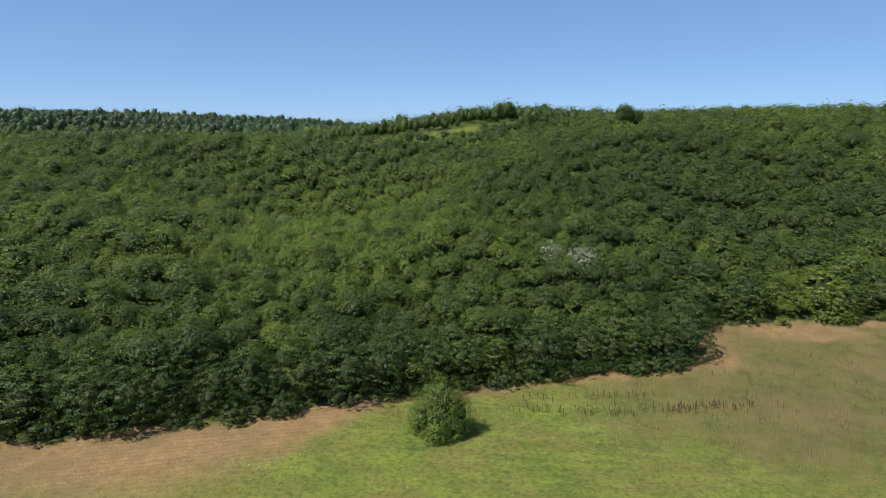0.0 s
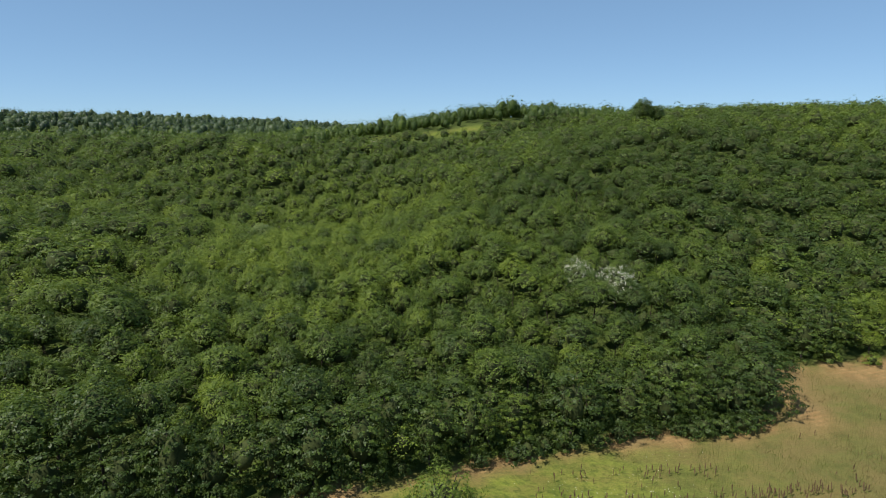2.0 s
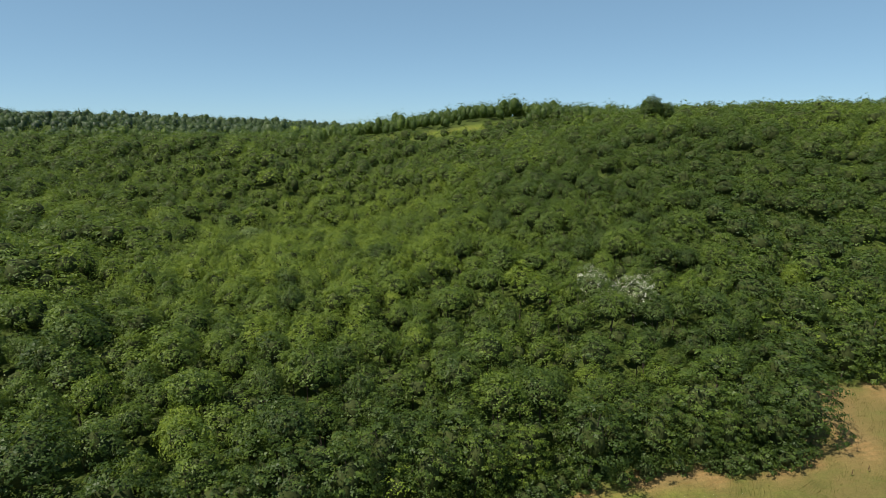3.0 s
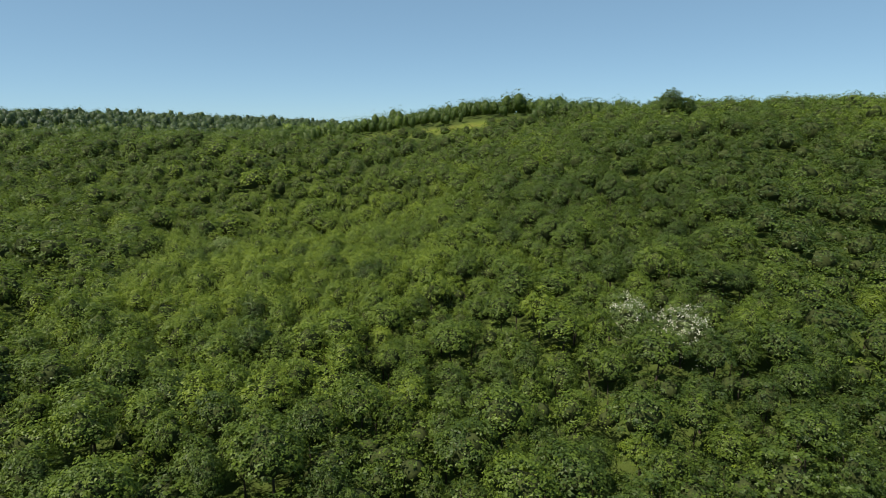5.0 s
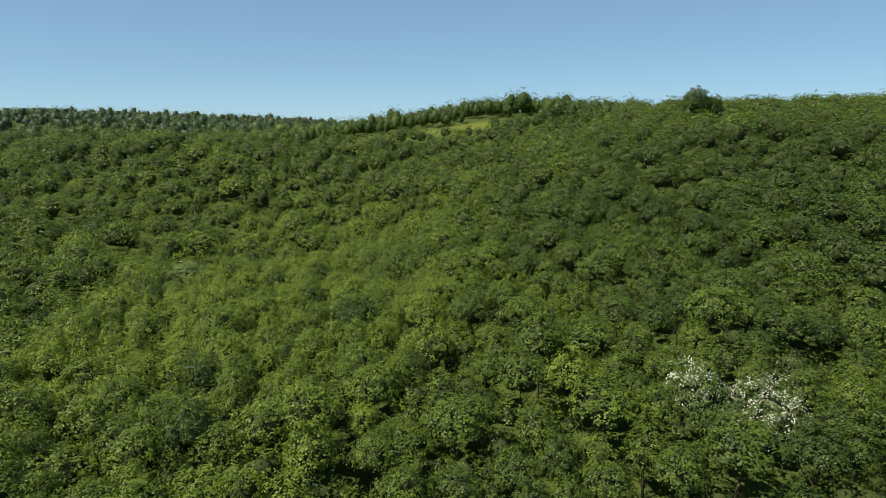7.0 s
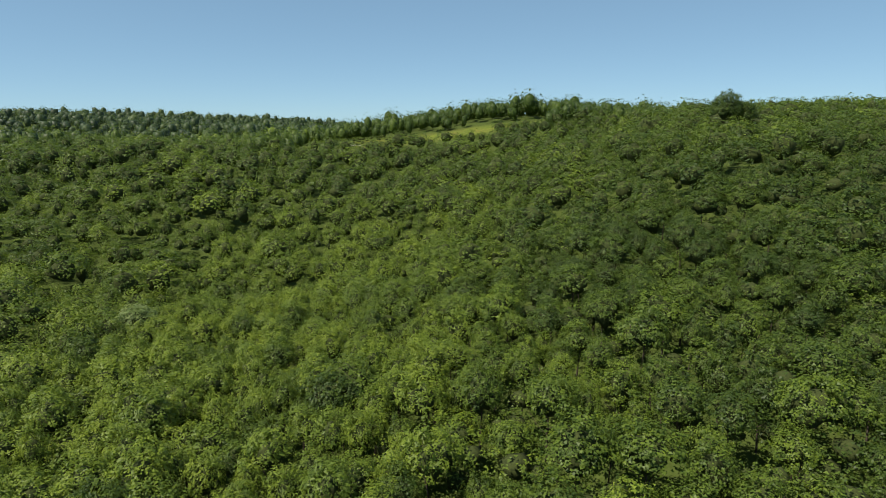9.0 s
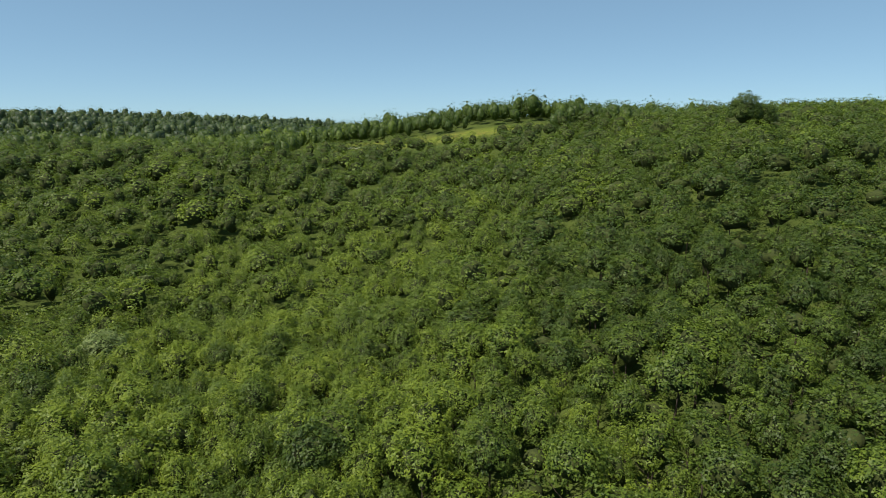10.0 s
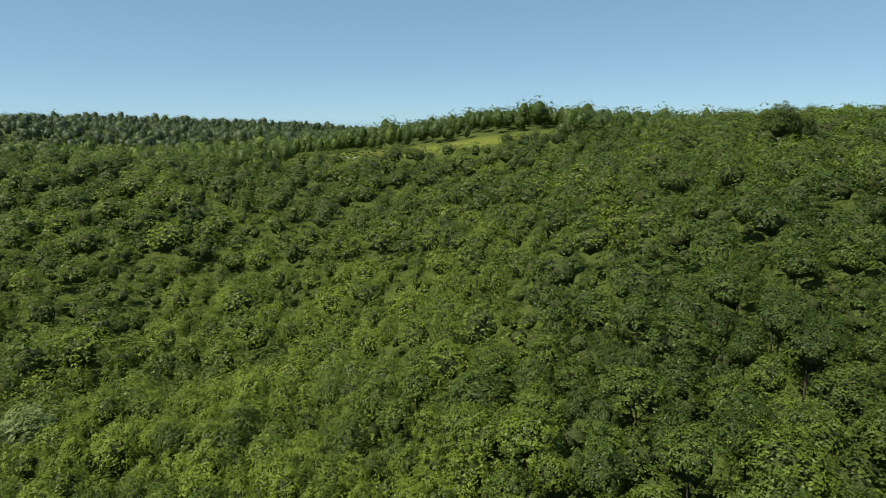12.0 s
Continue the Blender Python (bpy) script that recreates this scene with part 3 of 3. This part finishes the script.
def flowering_shrub(x, y, r, high, turn, seed_no, share):
    """A silvery shrub, part of it hung with white blossom."""
    c = Crown(r, 0.6, high, 110, 24, 0.5, 0.27, 0.55, 0.8, 0.1, 0.3, 10, 0.28, 0.08)
    tv, tf = trunk_arrays(seed_no, high * 0.7, 0.11, 4, 3)
    top = single_tree("flowering_shrub", "silvery green shrub hung with clusters of white blossom", "shrub", crown_mesh(crown_arrays(seed_no, c), leaf_silver), mesh_of("trunk", tv, tf, bark), stand(x, y, 1.0, turn), 0.42)
    reach = crown_shape(np.random.default_rng(seed_no), c.lobes, c.lump)
    rng = np.random.default_rng(seed_no + 5)
    d = unit(rng.normal(0, 1, (share, 3)) + np.array([0, 0, 0.7]))
    d = d[rng.random(share) < 0.25 + 0.75 * (np.sin(7 * d[:, 0] + 3 * d[:, 2]) * np.sin(6 * d[:, 1]) > -0.1)]
    mid, half = np.array([0, 0, 0.6 + 0.45 * (high - 0.6)]), np.array([r, r, 0.55 * (high - 0.6)])
    p = mid + d * half * reach(d)[:, None] * rng.uniform(1.04, 1.18, (len(d), 1))
    p, d = np.repeat(p, 6, 0), np.repeat(d, 6, 0)
    bv, bf = leaf_tris(rng, p + rng.normal(0, 0.17, p.shape), d + rng.normal(0, 0.4, d.shape), rng.normal(0, 1, d.shape), 0.125, 0.8)
    part("blossom", mesh_of("blossom", bv, bf, petal), top, "clusters of white blossom")


def placed_tree(kind, k, x, y, sc, tint, name, label, category="tree", mat=None, wide=1.0):
    c = SHAPES[kind]
    c = c._replace(tufts=int(c.tufts * 1.4 * max(1, sc) * wide), tuft_r=c.tuft_r * 0.95)
    tv, tf = trunk_arrays(930 + k, c.z1 * 0.62, 0.12, 4)
    single_tree(name, label, category, crown_mesh(crown_arrays(930 + k, c), mat or leaf_tree), mesh_of("trunk", tv, tf, bark), stand(x, y, sc, k) @ Matrix.Diagonal((wide, wide, 1, 1)), tint)


field_bush()
flowering_shrub(22.8, 115.5, 2.7, 8.7, 0.3, 911, 230)
flowering_shrub(28.6, 113.2, 4.0, 8.0, 1.7, 921, 420)
placed_tree("young_tree", 1, -8, 115.3, 0.95, 0.80, "yellow_green_tree", "bright yellow-green young tree above a dark bush")
placed_tree("broadleaf_tree", 2, -47, 166, 0.95, 0.72, "pale_shrub", "pale grey-green rounded shrub with glossy leaves", "shrub", leaf_silver, 1.4)
placed_tree("broadleaf_tree", 3, -22.5, 111, 1.05, 0.10, "dark_round_tree", "very dark green round tree among lighter thicket")
placed_tree("young_tree", 4, 57, 121, 1.1, 0.68, "light_green_tree", "light green tree in front of the dark slope")
placed_tree("broadleaf_tree", 5, 74, 239, 1.75, 0.16, "hilltop_oak", "dark tree rising above the hilltop thicket")
placed_tree("broadleaf_tree", 6, 79.0, 240, 1.5, 0.18, "hilltop_oak", "dark tree rising above the hilltop thicket")

# ---- meadow plants ----


def dock_mesh(seed_no):
    rng = np.random.default_rng(seed_no)
    h = rng.uniform(0.95, 1.35)
    V, F = [], []
    for a, b, ra, rb in ((0, h * 0.5, 0.022, 0.018), (h * 0.5, h, 0.018, 0.008)):
        base = len(V)
        for z, rr in ((a, ra), (b, rb)):
            V += [(rr * math.cos(j * 1.571), rr * math.sin(j * 1.571), z) for j in range(4)]
        F += [(base + j, base + (j + 1) % 4, base + 4 + (j + 1) % 4, base + 4 + j) for j in range(4)]
    stem = mesh_of("stem", V, F, seed)
    n = 70
    z = rng.uniform(0.42, 1.02, n) * h
    a = rng.uniform(0, 6.28, n)
    rr = 0.07 * (1.15 - z / h) * rng.uniform(0.3, 1.2, n) + 0.02
    pos = np.stack([rr * np.cos(a), rr * np.sin(a), z], -1)
    out = np.stack([np.cos(a), np.sin(a), np.full(n, 0.4)], -1)
    v, f = leaf_tris(rng, pos, out + rng.normal(0, 0.4, out.shape), np.tile([0.0, 0.0, 1.0], (n, 1)), 0.12, 0.8)
    head = mesh_of("seed_head", v, f, seed)
    n = 7
    a = rng.uniform(0, 6.28, n)
    out = np.stack([np.cos(a), np.sin(a), np.full(n, 0.5)], -1)
    v, f = leaf_tris(rng, out * np.array([0.14, 0.14, 0.2]), np.tile([0.0, 0.0, 1.0], (n, 1)), out, 0.20, 0.35)
    return stem, head, mesh_of("base_leaves", v, f, leaf_tree)


def docks():
    forms = [dock_mesh(940 + k) for k in range(5)]
    rng = random.Random(41)
    first = None
    for k in range(250):
        if k < 205:
            x = rng.uniform(9, 45) if k % 3 else 12 + 30 * rng.betavariate(3, 2)
            y = 73.6 + 0.06 * (x - 9) + rng.gauss(0, 0.7) + (4.6 + rng.gauss(0, 0.5) if rng.random() < 0.38 and x < 32 else 0)
        else:
            x, y = rng.uniform(20, 66), rng.uniform(70, 92)
            if y > edge_y(x) - 5:
                continue
        stem, head, leaves = rng.choice(forms)
        sc = rng.uniform(0.5, 0.9)
        top = tagged(new("dock_plant"), "rust-brown seeding dock stalk in the tall grass", "weed", "dock stalks in the meadow")
        part("stem", stem, top)
        part("seed_head", head, top)
        part("base_leaves", leaves, top).color = (0.5, 0, 0, 1)
        top.matrix_basis = Matrix.LocRotScale((x, y, float(ground_z(x, y)) - 0.02), Euler((rng.gauss(0, 0.06), rng.gauss(0, 0.06), rng.uniform(0, 6.28))), (sc, sc, sc))


def grass():
    """Blades over the field: short and green in the mown part, tall and brown to one side, straw at the margins."""
    rng = np.random.default_rng(51)
    n = 420000
    x, y = rng.uniform(-62, 100, n), 50 + 56 * rng.random(n) ** 1.1
    keep = (y < edge_y(x) + 0.4) & (np.abs(x) < 0.80 * y + 6)
    x, y = x[keep], y[keep]
    dry, tall, wood = cover_at(x, y)
    clump = np.sin(x * 0.9 + np.sin(y * 0.7) * 2) * np.sin(y * 1.1 + np.sin(x * 0.5) * 2)
    keep = rng.random(len(x)) < 0.05 + 0.40 * tall + 0.30 * clump * tall - 0.25 * dry * tall
    x, y, dry, tall = x[keep], y[keep], dry[keep], tall[keep]
    n = len(x)
    h = (0.11 + 0.15 * tall * (1 - 0.6 * dry) + 0.05 * dry) * rng.uniform(0.6, 1.5, n)
    z = ground_z(x, y)
    a = rng.uniform(0, 6.28, n)
    w = 0.012 + 0.010 * rng.random(n) + 0.02 * (1 - tall)
    lean = rng.normal(0, 0.35, (n, 2)) * h[:, None]
    v = np.stack([
        np.stack([x - w * np.cos(a), y - w * np.sin(a), z - 0.05], -1),
        np.stack([x + w * np.cos(a), y + w * np.sin(a), z - 0.05], -1),
        np.stack([x + lean[:, 0], y + lean[:, 1], z + h], -1)], 1)
    tint = np.clip(0.26 + 0.28 * tall * (1 - dry) + 0.62 * dry + rng.normal(0, 0.06, n) + 0.16 * tall * np.sin(x * 0.17 + 1.3 * np.sin(y * 0.21)) * np.sin(y * 0.26 + 0.8 * np.sin(x * 0.12)), 0, 1)
    me = mesh_of("meadow_grass", v.reshape(-1, 3), np.arange(3 * n).reshape(n, 3), leaf_grass, np.repeat(tint, 3))
    tagged(new("meadow_grass", me), "green to straw-brown meadow grass in the field", "grass", kind="stuff")


def wildflowers():
    rng = np.random.default_rng(61)
    n = 1700
    cx, cy = rng.uniform(-32, 26, 60), rng.uniform(56, 95, 60)
    k = rng.integers(0, 60, n)
    x, y = cx[k] + rng.normal(0, 2.4, n), cy[k] + rng.normal(0, 1.6, n)
    keep = y < edge_y(x) - 3
    x, y = x[keep], y[keep]
    n = len(x)
    z = ground_z(x, y) + rng.uniform(0.15, 0.5, n)
    v, f = leaf_tris(rng, np.stack([x, y, z], -1), np.tile([0.0, -0.3, 1.0], (n, 1)), rng.normal(0, 1, (n, 3)), 0.075, 1.0)
    tagged(new("wildflowers", mesh_of("wildflowers", v, f, petal)), "small white wildflowers dotted through the meadow grass", "flowers", kind="stuff")


def track():
    """A glimpse of a pale farm track on the saddle's meadow."""
    xs = np.linspace(-46, -37, 24)
    mid = 349 + 0.0095 * np.minimum(xs, 0) ** 2 - 9 + 0.4 * np.sin(xs * 0.3)
    rows = [np.stack([xs, mid + o, ground_z(xs, mid + o) + 0.12 - 0.05 * abs(o)], -1) for o in (-1.5, -0.5, 0.5, 1.5)]
    v = np.vstack(rows)
    i = np.arange(23)
    f = np.vstack([np.stack([k * 24 + i, k * 24 + i + 1, (k + 1) * 24 + i + 1, (k + 1) * 24 + i], -1) for k in range(3)])
    tagged(new("road", mesh_of("road", v, f, gravel, smooth=True)), "pale gravel farm track crossing the saddle meadow", "road", kind="structure")


docks()
grass()
wildflowers()
track()
